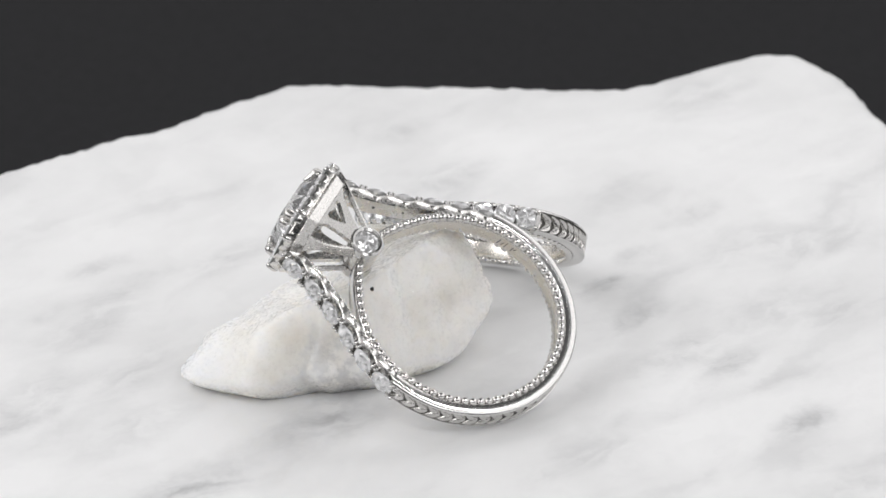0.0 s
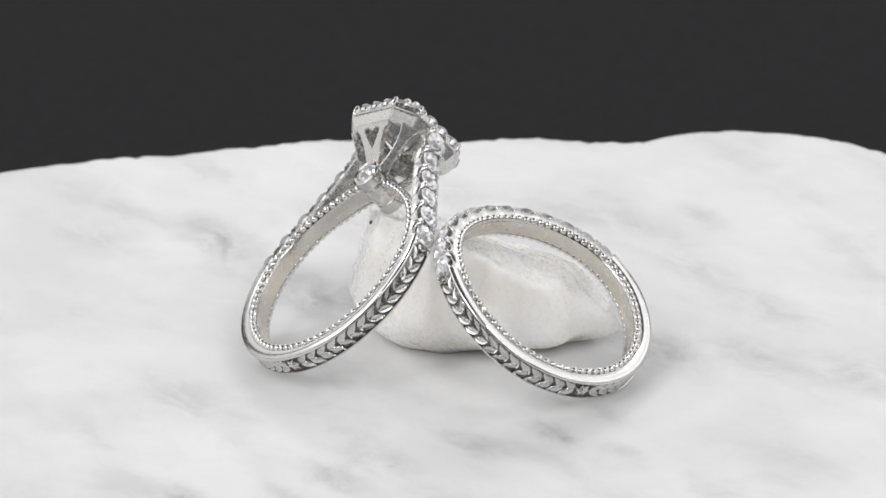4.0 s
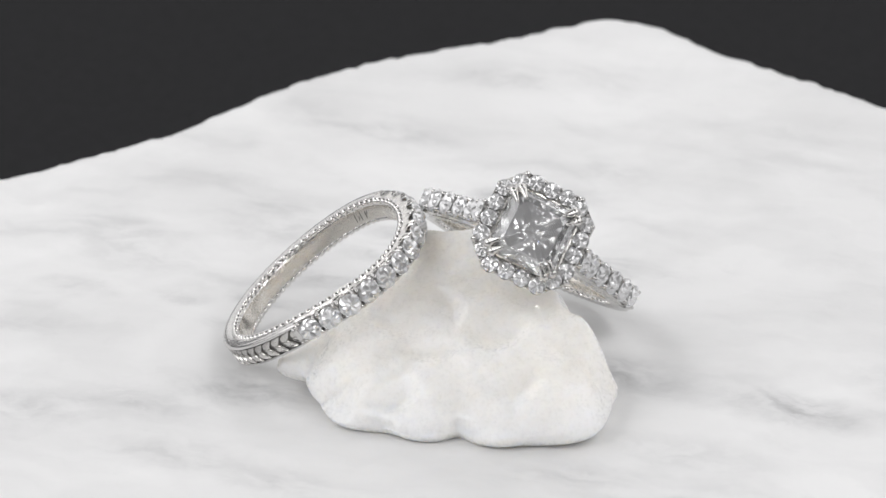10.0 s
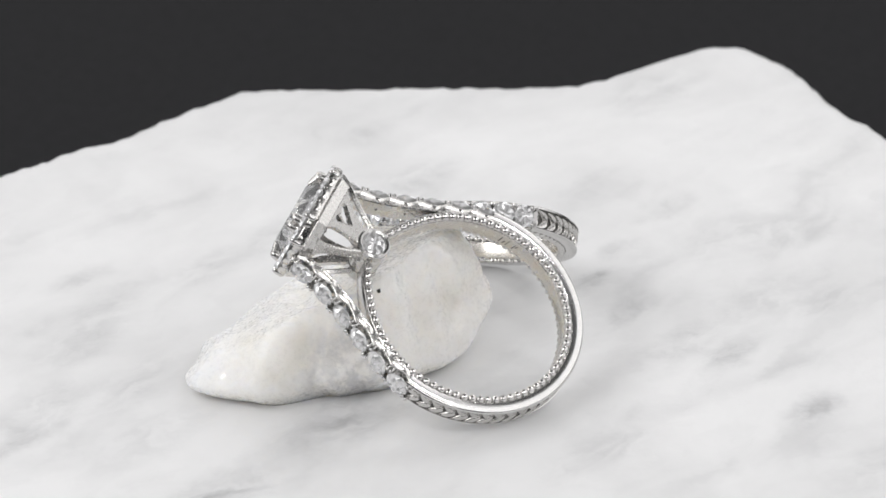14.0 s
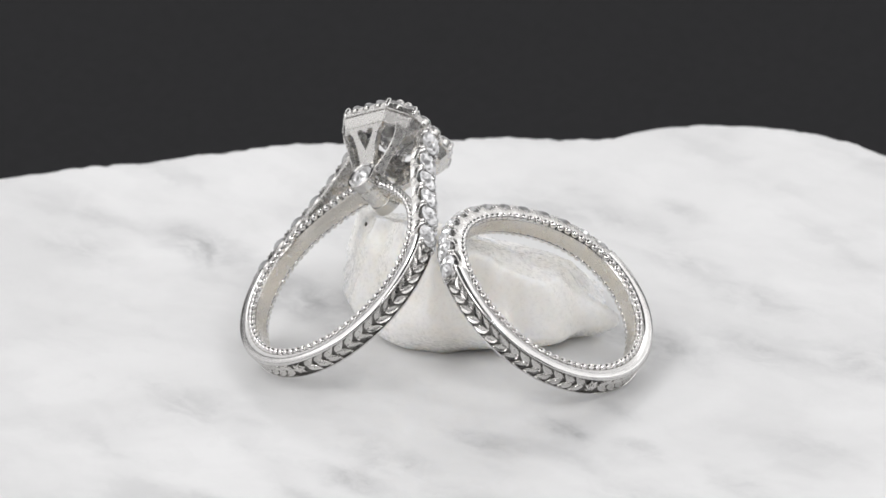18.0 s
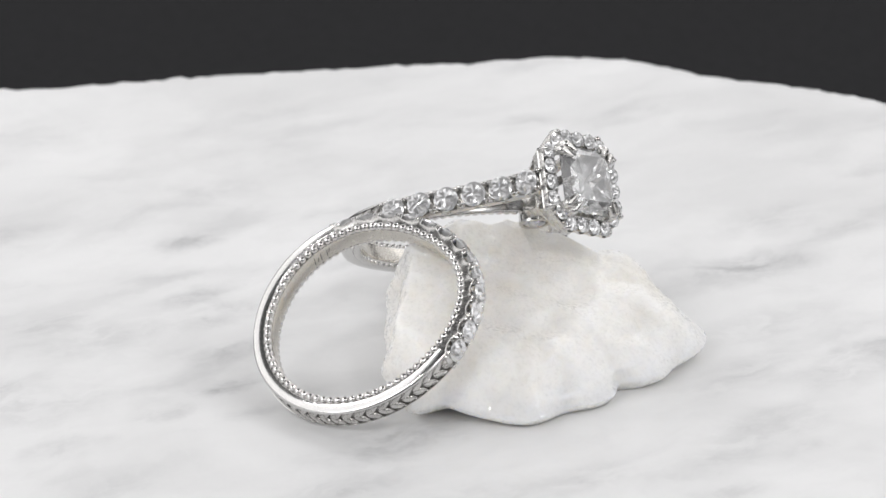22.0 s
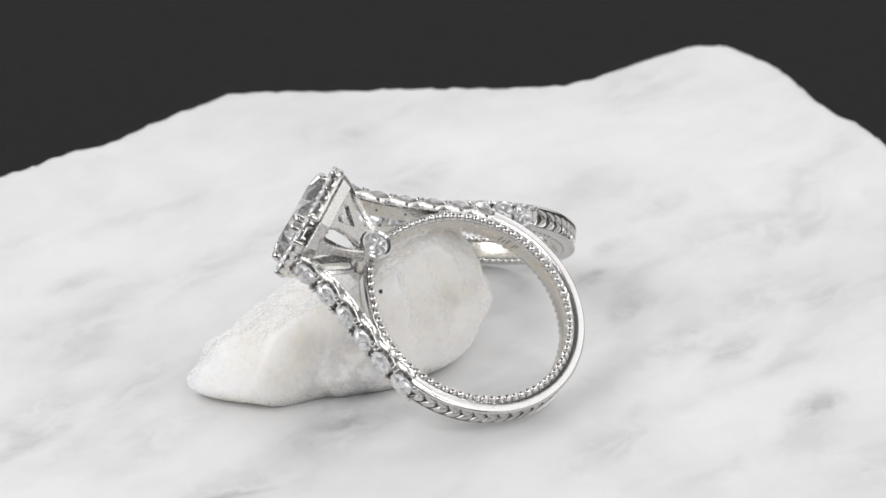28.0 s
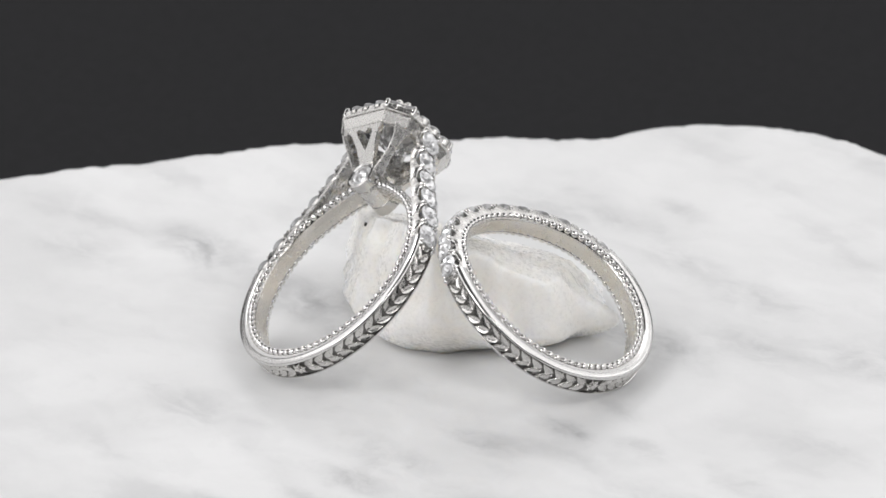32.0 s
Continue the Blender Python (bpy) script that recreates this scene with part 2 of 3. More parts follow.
def bar(path, widths, heights, normal):
    """A bevelled bar along a path; normal(i): the direction of its height."""
    out = []
    for i, p in enumerate(path):
        t = (path[min(i + 1, len(path) - 1)] - path[max(i - 1, 0)]).normalized()
        h = normal(i)
        h = (h - t * h.dot(t)).normalized()
        w = t.cross(h)
        a, c = widths[i] / 2, heights[i] / 2
        e = min(a, c) * 0.35
        out.append([p + w * u + h * v for u, v in ((-a, -c + e), (-a, c - e), (-a + e, c), (a - e, c), (a, c - e), (a, -c + e), (a - e, -c), (-a + e, -c))])
    return loft(out)


def brilliant(r, sides=8):
    """A round brilliant of radius r: a crown of many small facets, uneven to imitate inner reflections, girdle and
    pavilion; it looks along +z.
    """
    bm = bmesh.new()
    n = sides
    tip, culet = bm.verts.new((0, 0, 0.31 * r)), bm.verts.new((0, 0, -0.86 * r))

    def circle(count, radius, high, low, start=0.0):
        out = []
        for i in range(count):
            a = 2 * math.pi * (i + start) / count
            out.append(bm.verts.new((radius * r * math.cos(a), radius * r * math.sin(a), (high if i % 2 else low) * r)))
        return out

    rings = [circle(n, 0.24, 0.36, 0.27), circle(2 * n, 0.50, 0.36, 0.24, 0.25), circle(2 * n, 0.77, 0.24, 0.12, 0.75), circle(2 * n, 1.0, 0.03, 0.03, 0.25), circle(2 * n, 1.0, -0.05, -0.05, 0.25)]
    for i in range(n):
        bm.faces.new((tip, rings[0][i], rings[0][(i + 1) % n]))
        bm.faces.new((rings[0][i], rings[1][2 * i], rings[1][(2 * i + 1) % (2 * n)]))
        bm.faces.new((rings[0][i], rings[1][(2 * i + 1) % (2 * n)], rings[0][(i + 1) % n]))
        bm.faces.new((rings[0][(i + 1) % n], rings[1][(2 * i + 1) % (2 * n)], rings[1][(2 * i + 2) % (2 * n)]))
    for p, q in zip(rings[1:3], rings[2:4]):
        for i in range(2 * n):
            k = (i + 1) % (2 * n)
            bm.faces.new((p[i], q[i], p[k]))
            bm.faces.new((p[k], q[i], q[k]))
    for i in range(2 * n):
        k = (i + 1) % (2 * n)
        bm.faces.new((rings[3][i], rings[4][i], rings[4][k], rings[3][k]))
        bm.faces.new((rings[4][i], culet, rings[4][k]))
    return bm


def facing(at, out, along):
    """A pose at a point whose z looks along out and whose x runs along."""
    z = Vector(out).normalized()
    x = Vector(along)
    x = (x - z * x.dot(z)).normalized()
    y = z.cross(x)
    m = Matrix((x, y, z)).transposed().to_4x4()
    m.translation = at
    return m


# ---- meshes that the rings share ----
def bead_mesh(r):
    bm = bmesh.new()
    bmesh.ops.create_icosphere(bm, subdivisions=2, radius=r)
    bmesh.ops.scale(bm, vec=(1.14, 1.04, 0.95), verts=bm.verts)
    return finish(bm, "bead", BEADED, 80)


def leaf_mesh(length, width):
    """A pointed, slightly curved leaf with a raised rim and a dished blade, along +x, standing on z = 0."""
    bm = bmesh.new()
    rows = []
    for i in range(10):
        t = i / 9
        w = width / 2 * (math.sin(math.pi * t ** 0.8) ** 0.8 * (1 - 0.25 * t) + 0.04)
        x, bend = length * t, 0.04 * math.sin(math.pi * t)
        lift = 0.13 + 0.07 * math.sin(math.pi * t)
        rows.append([bm.verts.new((x, y * w + bend, z * lift)) for y, z in ((-1, 0), (-0.97, 0.80), (-0.84, 1.0), (-0.66, 0.88), (-0.34, 0.58), (0, 0.52), (0.34, 0.58), (0.66, 0.88), (0.84, 1.0), (0.97, 0.80), (1, 0))])
    for p, q in zip(rows, rows[1:]):
        for j in range(10):
            bm.faces.new((p[j], p[j + 1], q[j + 1], q[j]))
    bm.faces.new(rows[0])
    bm.faces.new(rows[-1][::-1])
    return finish(bm, "leaf", ENGRAVED, 45)


def cup_mesh(r, wide):
    """The scalloped seat of a stone: an open collar, higher at its two shared corners."""
    bm = bmesh.new()
    n = 20
    rings = []
    for rr, z in ((0.86, -0.62), (0.96, -0.60), (1.03, -0.16), (1.02, -0.06), (0.96, -0.04), (0.92, -0.16), (0.55, -0.60)):
        ring = []
        for i in range(n):
            a = 2 * math.pi * i / n
            notch = 0.22 * math.cos(2 * a) if z > -0.3 else 0.0
            ring.append(bm.verts.new((rr * r * math.cos(a), rr * r * wide * math.sin(a), (z + notch) * r)))
        rings.append(ring)
    for p, q in zip(rings, rings[1:]):
        for i in range(n):
            bm.faces.new((p[i], p[(i + 1) % n], q[(i + 1) % n], q[i]))
    return finish(bm, "seat", SATIN, 50)


def prong_mesh(r, height):
    return finish(capsule((0, 0, -height), (0, 0, 0), r * 1.05, r, 10, 3), "prong", PLATINUM, 80)


BEAD = bead_mesh(0.30)
LEAF = leaf_mesh(1.30, 0.66)
PETAL = leaf_mesh(0.62, 0.42)
PRONG = prong_mesh(0.23, 0.5)
TINE = prong_mesh(0.165, 0.55)
CLAW = prong_mesh(0.13, 0.12)
HOLE = finish(capsule((0, 0, -0.02), (0, 0, 0.005), 0.14, 0.12, 10, 1), "drilled_hole", ENGRAVED, 40)
INNER, OUTER, HALF = 7.60, 9.08, 0.95     # the rings' radii and half their width


def shank(root, right, left, full, flower, marks, gap=0, lift=0.0):
    """The lower part of a ring from right round to left, its engraved channel with leaves and flower, beaded edges and inside marks."""
    side = [(OUTER - 0.26, 0.70), (OUTER, 0.73), (OUTER, 0.78), (OUTER - 0.03, 0.84), (OUTER - 0.08, HALF - 0.045), (OUTER - 0.16, HALF - 0.012), (OUTER - 0.26, HALF + 0.012), (8.70, HALF + 0.024), (8.58, HALF + 0.028),
            (8.46, HALF + 0.024), (8.34, HALF + 0.012), (8.24, HALF - 0.01), (8.17, HALF - 0.04), (8.13, HALF - 0.09), (7.98, HALF - 0.16), (INNER + 0.10, HALF - 0.18), (INNER + 0.02, HALF - 0.30), (INNER, 0.55), (INNER - 0.02, 0.25)]
    lower = side + [(r, -z) for r, z in side[::-1]]
    part("shank", revolve(lower, right, 360 - left, 160), PLATINUM, root, "polished platinum with bright edges")
    # the floor under the leaves takes the dark recess colour
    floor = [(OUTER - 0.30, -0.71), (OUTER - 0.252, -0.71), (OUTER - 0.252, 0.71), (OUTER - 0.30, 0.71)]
    part("engraved_channel", revolve(floor, right + 2.5, 357.5 - left, 120), RECESS, root, "dark-coloured recess between two rails")
    for deg in (right + 1.2, 358.8 - left):
        out = polar(1, deg)
        side = Vector((out.y, -out.x, 0))
        block = [polar(OUTER - 0.13, deg) + side * u + Vector((0, 0, w)) for u, w in ((-0.2, -0.72), (0.2, -0.72), (0.2, 0.72), (-0.2, 0.72))]
        part("end_stop", loft([[v - out * 0.14 for v in block], [v + out * 0.10 for v in block], [v * 1.0 + out * 0.13 - (v - polar(OUTER - 0.13, deg)) * 0.12 for v in block]]), PLATINUM, root)
    side = [(full, 0.0), (full, HALF - 0.10), (full - 0.04, HALF - 0.04), (8.16, HALF - 0.02), (8.13, HALF - 0.06), (8.13, HALF - 0.09), (7.98, HALF - 0.16), (INNER + 0.10, HALF - 0.18), (INNER + 0.02, HALF - 0.30), (INNER, 0.55), (INNER - 0.02, 0.25)]
    upper = side + [(r, -z) for r, z in side[:0:-1]]
    part("upper_rail", revolve(upper, -left, right, 110, lift), PLATINUM, root)
    sleeve = [(INNER - 0.035, -0.50), (INNER - 0.035, 0.50), (INNER - 0.01, 0.62), (INNER + 0.03, 0.62), (INNER + 0.03, -0.62), (INNER - 0.01, -0.62)]
    part("inner_sleeve", revolve(sleeve, 0, 360, 144, lift), LINING, root, "pale unpolished inside of the ring")
    count = 80
    for side in (-1, 1):
        for i in range(count):
            if min(i + 0.5, count - i - 0.5) * 360 / count < gap:
                continue
            p = polar(7.87 + arch(360 * (i + 0.5) / count, lift), 360 * (i + 0.5) / count)
            p.z = side * (HALF - 0.12)
            hang("bead", BEAD, root, facing(p, (0, 0, 1), (p.y, -p.x, 0)))
    # leaf pairs that climb from the flower at the foot to both ends
    r = OUTER - 0.26
    step = 6.3
    for way in (-1, 1):
        room = flower - right if way == 1 else 360 - left - flower
        for i in range(int((room - 2.5) / step)):
            deg = flower - way * (4.6 + step * i)
            out = polar(1, deg)
            fwd = Vector((out.y, -out.x, 0)) * -way
            for side in (-1, 1):
                tip = fwd * 0.87 + Vector((0, 0, side * 0.47))
                hang("leaf", LEAF, root, facing(polar(r, deg) + Vector((0, 0, side * 0.05)), out, tip))
    out = polar(1, flower)
    for i in range(6):
        a = 2 * math.pi * i / 6
        hang("petal", PETAL, root, facing(polar(r + 0.03, flower), out, Vector((math.cos(a) * out.y, -math.cos(a) * out.x, math.sin(a)))))
    # worn stamped marks inside, too worn to read
    for i, (off, z0, z1) in enumerate(((0.0, -0.35, 0.30), (2.4, -0.30, 0.05), (4.6, -0.35, 0.32), (8.8, -0.34, 0.28), (10.6, 0.0, 0.30))):
        p, q = polar(INNER - 0.04, marks + off), polar(INNER - 0.04, marks + off + 1.2)
        p.z, q.z = z0, z1
        part("stamped_mark", capsule(p, q, 0.035, 0.035, 6, 1), RECESS, root, "fine dark stamped stroke")


def stone_row(root, places, radius, stone, seat):
    """Stones with their seats, prongs between neighbours, and a scalloped wall along both sides. places: (point, outward, along)."""
    rng = random.Random(len(places))
    for p, out, along in places:
        turned_by = Matrix.Rotation(rng.uniform(0, 6.28), 3, out) @ along
        hang("seat", seat, root, facing(p - out * 0.30, out, along))
        hang("diamond", stone, root, facing(p + out * 0.08, out, turned_by), "clear round brilliant diamond")
    first, last = places[0], places[-1]
    ends = [(first[0] - first[2].normalized() * radius * 1.03, first[1])]
    for (p, o, _), (q, o2, _) in zip(places, places[1:]):
        ends.append(((p + q) / 2, (o + o2).normalized()))
    ends.append((last[0] + last[2].normalized() * radius * 1.03, last[1]))
    for q, out in ends:
        along = Vector((out.y, -out.x, 0))
        for side in (-1, 1):
            for lean in (-0.17, 0.17):
                at = q + out * 0.12 + along * lean + Vector((0, 0, side * (HALF - 0.30)))
                hang("prong", TINE, root, facing(at, out - along * lean * 0.6 - Vector((0, 0, side * 0.12)), Vector((0, 0, 1))))
    for side in (-1, 1):
        bm = bmesh.new()
        rows = []
        for k, (p, out, _) in enumerate(places):
            for t in range(17 if k == len(places) - 1 else 16):
                f = t / 16
                a, b2 = ends[k], ends[k + 1]
                g = (2 * f - 1) ** 2
                at = p * (1 - g) + (a[0] * (1 - f) + b2[0] * f) * g
                o = (a[1] * (1 - f) + b2[1] * f).normalized()
                high = -0.44 + 0.36 * abs(2 * f - 1) ** 5
                z0, z1 = side * (HALF - 0.22), side * (HALF - 0.02)
                rows.append([bm.verts.new(at + o * h + Vector((0, 0, z))) for h, z in ((-0.96, z0), (high, z0), (high + 0.03, z0 * 0.5 + z1 * 0.5), (high - 0.03, z1), (-0.96, z1))])
        for p, q in zip(rows, rows[1:]):
            for j in range(5):
                bm.faces.new((p[j], p[(j + 1) % 5], q[(j + 1) % 5], q[j]))
        bm.faces.new(rows[0])
        bm.faces.new(rows[-1][::-1])
        part("scalloped_wall", bm, SATIN, root, "row of bright scallops", 75)


# ---- the display: everything on the turning slab ----
def upright(centre, normal, top):
    """The pose of a ring from its centre (mm), the way that its face looks, and roughly where its top points."""
    z = Vector(normal).normalized()
    y = Vector(top)
    y = (y - z * y.dot(z)).normalized()
    x = y.cross(z)
    m = Matrix((x, y, z)).transposed().to_4x4()
    m.translation = Vector(centre) - z * (HALF - 0.12)
    m.translation *= MM
    return m


BAND_POSE = upright((2.882, 9.019, 6.908), (0.1677, 0.5325, 0.8296), (-2.9, -2.7, 2.07))
RING_POSE = upright((1.662, -8.194, 7.338), (0.2922, -0.5625, 0.7734), (-0.8368, 0.2412, 0.4916))


def contour(root):
    """Bends a flat band out of its plane, so that its top swings clear of a head that it is worn beside."""
    def sway(x, y):
        a = math.atan2(x, y)
        return -0.32 * math.cos(2 * a) - 0.11 * math.cos(3 * a)

    for child in root.children:
        if child.location.length > 1e-9:
            child.location.z += sway(child.location.x, child.location.y) * MM
        else:
            for v in child.data.vertices:
                v.co.z += sway(v.co.x, v.co.y) * MM


def wedding_band():
    root = tagged(new("wedding_band"), "polished platinum band with diamonds and engraved leaves, leaning on the stone", "ring", "pair of rings")
    junction = 73
    shank(root, junction, junction, 8.42, 190, 268)
    n, radius = 13, 0.89
    stone = finish(brilliant(radius), "diamond", DIAMOND, 0)
    seat = cup_mesh(radius, 1.0)
    places = []
    for i in range(n):
        deg = -junction + (2 * junction) * (i + 0.5) / n
        out = polar(1, deg)
        places.append((polar(9.0, deg), out, Vector((out.y, -out.x, 0))))
    stone_row(root, places, radius, stone, seat)
    contour(root)
    return root


def octagon(half, cut):
    return [(half, -cut), (half, cut), (cut, half), (-cut, half), (-half, cut), (-half, -cut), (-cut, -half), (cut, -half)]


def plate(rows):
    """An octagonal ring from (half, cut, height) rows, closed on itself."""
    bm = bmesh.new()
    loops = [[bm.verts.new((x, y, z)) for x, z in octagon(h, c)] for h, c, y in rows]
    for p, q in zip(loops, loops[1:] + loops[:1]):
        for i in range(8):
            bm.faces.new((p[i], p[(i + 1) % 8], q[(i + 1) % 8], q[i]))
    return bm


def pierced_panel(side, low, high):
    """A trapezoid panel from the bezel up to the halo's rim, with a pointed window whose upper edge dips in the middle."""
    outer = [(-0.62, 0.0), (0.62, 0.0), (0.78, 0.22), (1.05, 0.50), (1.45, 0.78), (2.15, 1.0), (-2.15, 1.0), (-1.45, 0.78), (-1.05, 0.50), (-0.78, 0.22)]
    window = [(0.0, 0.42), (0.48, 0.66), (0.80, 0.80), (0.76, 0.87), (0.44, 0.88), (0.0, 0.80), (-0.44, 0.88), (-0.76, 0.87), (-0.80, 0.80), (-0.48, 0.66)]
    rise, tall = high - low, math.hypot(high - low, 1.98)

    def reach(loop, a):
        """Where the ray at angle a from the window's middle leaves a loop."""
        c, s = math.cos(a), math.sin(a)
        best = 0.0
        pts = [(x, (v - 0.70) * tall) for x, v in loop]
        for (x0, y0), (x1, y1) in zip(pts, pts[1:] + pts[:1]):
            ex, ey = x1 - x0, y1 - y0
            det = c * -ey + ex * s
            if abs(det) > 1e-9:
                k = (x0 * -ey + ex * y0) / det
                u = (c * y0 - s * x0) / det
                if k > 0 and -1e-6 <= u <= 1 + 1e-6:
                    best = max(best, k)
        return best

    turns = [2 * math.pi * (i + 0.5) / 64 for i in range(64)]
    bm = bmesh.new()
    rows = []
    for loop, grow, depth in ((outer, 0.0, -0.42), (outer, 0.0, -0.07), (outer, -0.07, 0.0), (window, 0.06, 0.0), (window, 0.0, -0.06), (window, 0.0, -0.42)):
        row = []
        for a in turns:
            r = reach(loop, a) + grow
            x, v = r * math.cos(a), r * math.sin(a) / tall + 0.70
            row.append(bm.verts.new((x, low + rise * v - depth * 0.4, side * (1.50 + 1.98 * v + depth * 0.9))))
        rows.append(row)
    for p, q in zip(rows, rows[1:] + rows[:1]):
        for i in range(64):
            bm.faces.new((p[i], p[(i + 1) % 64], q[(i + 1) % 64], q[i]))
    return bm


HALO = 13.84      # height of the halo over the ring's centre


def engagement_ring():
    root = tagged(new("engagement_ring"), "platinum ring with a square halo of diamonds, over the white stone", "ring", "pair of rings")
    shank(root, 79, 80, 8.26, 178, 87, 9.5, 0.55)
    # shoulders that leave the shank and climb to the halo
    radius = 0.97
    stone = finish(brilliant(radius), "diamond", DIAMOND, 0)
    seat = cup_mesh(radius, 1.0)
    for way in (-1, 1):
        a, b2, c, d = (Vector((way * x, y, 0)) for x, y in ((8.65, 1.0), (8.00, 5.2), (4.3, 8.6), (3.85, 13.35)))
        path = []
        for i in range(25):
            t = i / 24
            path.append(a * (1 - t) ** 3 + b2 * 3 * t * (1 - t) ** 2 + c * 3 * t * t * (1 - t) + d * t ** 3)
        outward = []
        for i in range(25):
            t = (path[min(i + 1, 24)] - path[max(i - 1, 0)]).normalized()
            outward.append(Vector((t.y * way, -t.x * way, 0)))
        part("shoulder", bar([p - o * 0.46 for p, o in zip(path, outward)], [1.80] * 25, [0.40] * 25, lambda i: outward[i]), SATIN, root)
        places = []
        for k in range(6):
            i = round((k + 0.5) * 24 / 6)
            places.append((path[i] + outward[i] * 0.34, outward[i], path[min(i + 1, 24)] - path[i - 1]))
        stone_row(root, places, radius, stone, seat)
        for p, o, _ in places:
            hang("drilled_hole", HOLE, root, facing(p - o * 1.01, -o, (0, 0, 1)), "small dark drilled hole")
    # bridge and its two side bezels
    part("bridge", capsule((0, 8.67, -0.6), (0, 8.67, 0.6), 1.24, 1.24, 28, 4), SATIN, root)
    tiny = finish(brilliant(0.93), "diamond", DIAMOND, 0)
    for side in (-1, 1):
        tube = [(0.70, 1.0), (1.22, 1.0), (1.30, 1.66), (1.27, 1.82), (1.12, 1.90), (0.96, 1.82), (0.86, 1.46)]
        bm = bmesh.new()
        loops = [[bm.verts.new((r * math.cos(2 * math.pi * i / 28), 8.67 + r * math.sin(2 * math.pi * i / 28), side * z)) for i in range(28)] for r, z in tube]
        for p, q in zip(loops, loops[1:] + loops[:1]):
            for i in range(28):
                bm.faces.new((p[i], p[(i + 1) % 28], q[(i + 1) % 28], q[i]))
        bezel = part("bezel", bm, PLATINUM, root, "round polished bezel")
        hang("diamond", tiny, bezel, facing(Vector((0, 8.67, side * 1.68)), (0, 0, side), (1, 0, 0)), "clear round brilliant diamond")
    # the halo's plate and under-gallery
    part("halo_plate", plate([(3.84, 2.29, HALO - 0.52), (3.93, 2.34, HALO - 0.46), (3.98, 2.36, HALO - 0.08), (3.93, 2.33, HALO + 0.03), (3.84, 2.28, HALO + 0.00), (3.72, 2.22, HALO - 0.36),
                              (2.92, 1.86, HALO - 0.36), (2.84, 1.80, HALO + 0.02), (2.74, 1.74, HALO + 0.04), (2.65, 1.70, HALO - 0.52)]), SATIN, root, "octagonal plate with bright sides")
    part("gallery_rail", plate([(3.42, 2.05, HALO - 1.46), (3.50, 2.09, HALO - 1.43), (3.82, 2.27, HALO - 0.66), (3.78, 2.25, HALO - 0.57), (3.16, 1.92, HALO - 0.57), (3.06, 1.88, HALO - 1.46)]), SATIN, root)
    for x, z in octagon(3.80, 2.26):
        hang("prong", PRONG, root, facing(Vector((x, HALO + 0.26, z)), (0, 1, 0), (1, 0, 0)))

    def strut(low, high, widths, face):
        path = [Vector(low).lerp(Vector(high), i / 6) for i in range(7)]
        part("strut", bar(path, widths, [0.40] * 7, lambda i: Vector(face)), SATIN, root, "thin polished strut")

    for side in (-1, 1):
        part("gallery_panel", pierced_panel(side, 9.45, HALO - 1.30), SATIN, root, "flat panel pierced by a heart-shaped window", 30)
        for way in (-1, 1):
            strut((way * 1.10, 9.1, side * 1.20), (way * 3.20, HALO - 1.30, side * 2.10), (1.0, 0.80, 0.68, 0.64, 0.72, 1.0, 1.6), (way, -0.5, 0.6 * side))
    # the halo's stones
    radius = 0.63
    small = finish(brilliant(radius), "diamond", DIAMOND, 0)
    ring = [Vector((x, HALO + 0.22, z)) for x, z in octagon(3.46, 2.05)]
    lengths = [(ring[(i + 1) % 8] - ring[i]).length for i in range(8)]
    whole = sum(lengths)

    def along_ring(s):
        s %= whole
        for i in range(8):
            if s <= lengths[i]:
                return ring[i].lerp(ring[(i + 1) % 8], s / lengths[i])
            s -= lengths[i]
        return ring[0]

    count = 19
    halo_seat = cup_mesh(radius, 1.0)
    for k in range(count):
        p = along_ring(whole * (k + 0.3) / count)
        hang("seat", halo_seat, root, facing(p - Vector((0, 0.16, 0)), (0, 1, 0), (1, 0, 0)))
        hang("diamond", small, root, facing(p + Vector((0, 0.05, 0)), (0, 1, 0), (math.cos(k * 2.3), 0, math.sin(k * 2.3))), "small clear round diamond")
        q = along_ring(whole * (k + 0.8) / count)
        for f, high in ((0.87, 0.22), (1.09, 0.12)):
            hang("prong", CLAW, root, facing(Vector((q.x * f, HALO + high, q.z * f)), (0, 1, 0), (1, 0, 0)))
    # the centre stone, a radiant: flat table, stepped crown broken into triangles, brilliant pavilion
    bm = bmesh.new()
    level = HALO + 0.55

    rng = random.Random(11)

    def girth(half, cut, y, zig=0.0, out=0.0, stray=0.0):
        """Thirty-two points round an octagon; every second one may sit higher and further out, and all may stray a little."""
        corners = [Vector((x, level + y, z)) for x, z in octagon(half, cut)]
        loop = []
        for p, q in zip(corners, corners[1:] + corners[:1]):
            for k in range(4):
                m = p.lerp(q, k / 4)
                if k % 2:
                    m += Vector((m.x, 0, m.z)).normalized() * out + Vector((0, zig, 0))
                m += Vector((rng.uniform(-1, 1), rng.uniform(-1, 1), rng.uniform(-1, 1))) * stray
                loop.append(bm.verts.new(m))
        return loop

    loops = [girth(1.80, 1.32, 0.86), girth(2.20, 1.55, 0.56, 0.04, 0.05), girth(2.62, 1.80, 0.05), girth(2.62, 1.80, -0.05),
             girth(2.05, 1.38, -0.52, -0.13, -0.16, 0.05), girth(1.60, 1.03, -0.92, 0.12, 0.14, 0.06), girth(1.15, 0.70, -1.32, -0.12, -0.14, 0.06),
             girth(0.72, 0.42, -1.70, 0.10, 0.10, 0.05), girth(0.34, 0.19, -2.0, -0.05, -0.05)]
    bm.faces.new(loops[0])
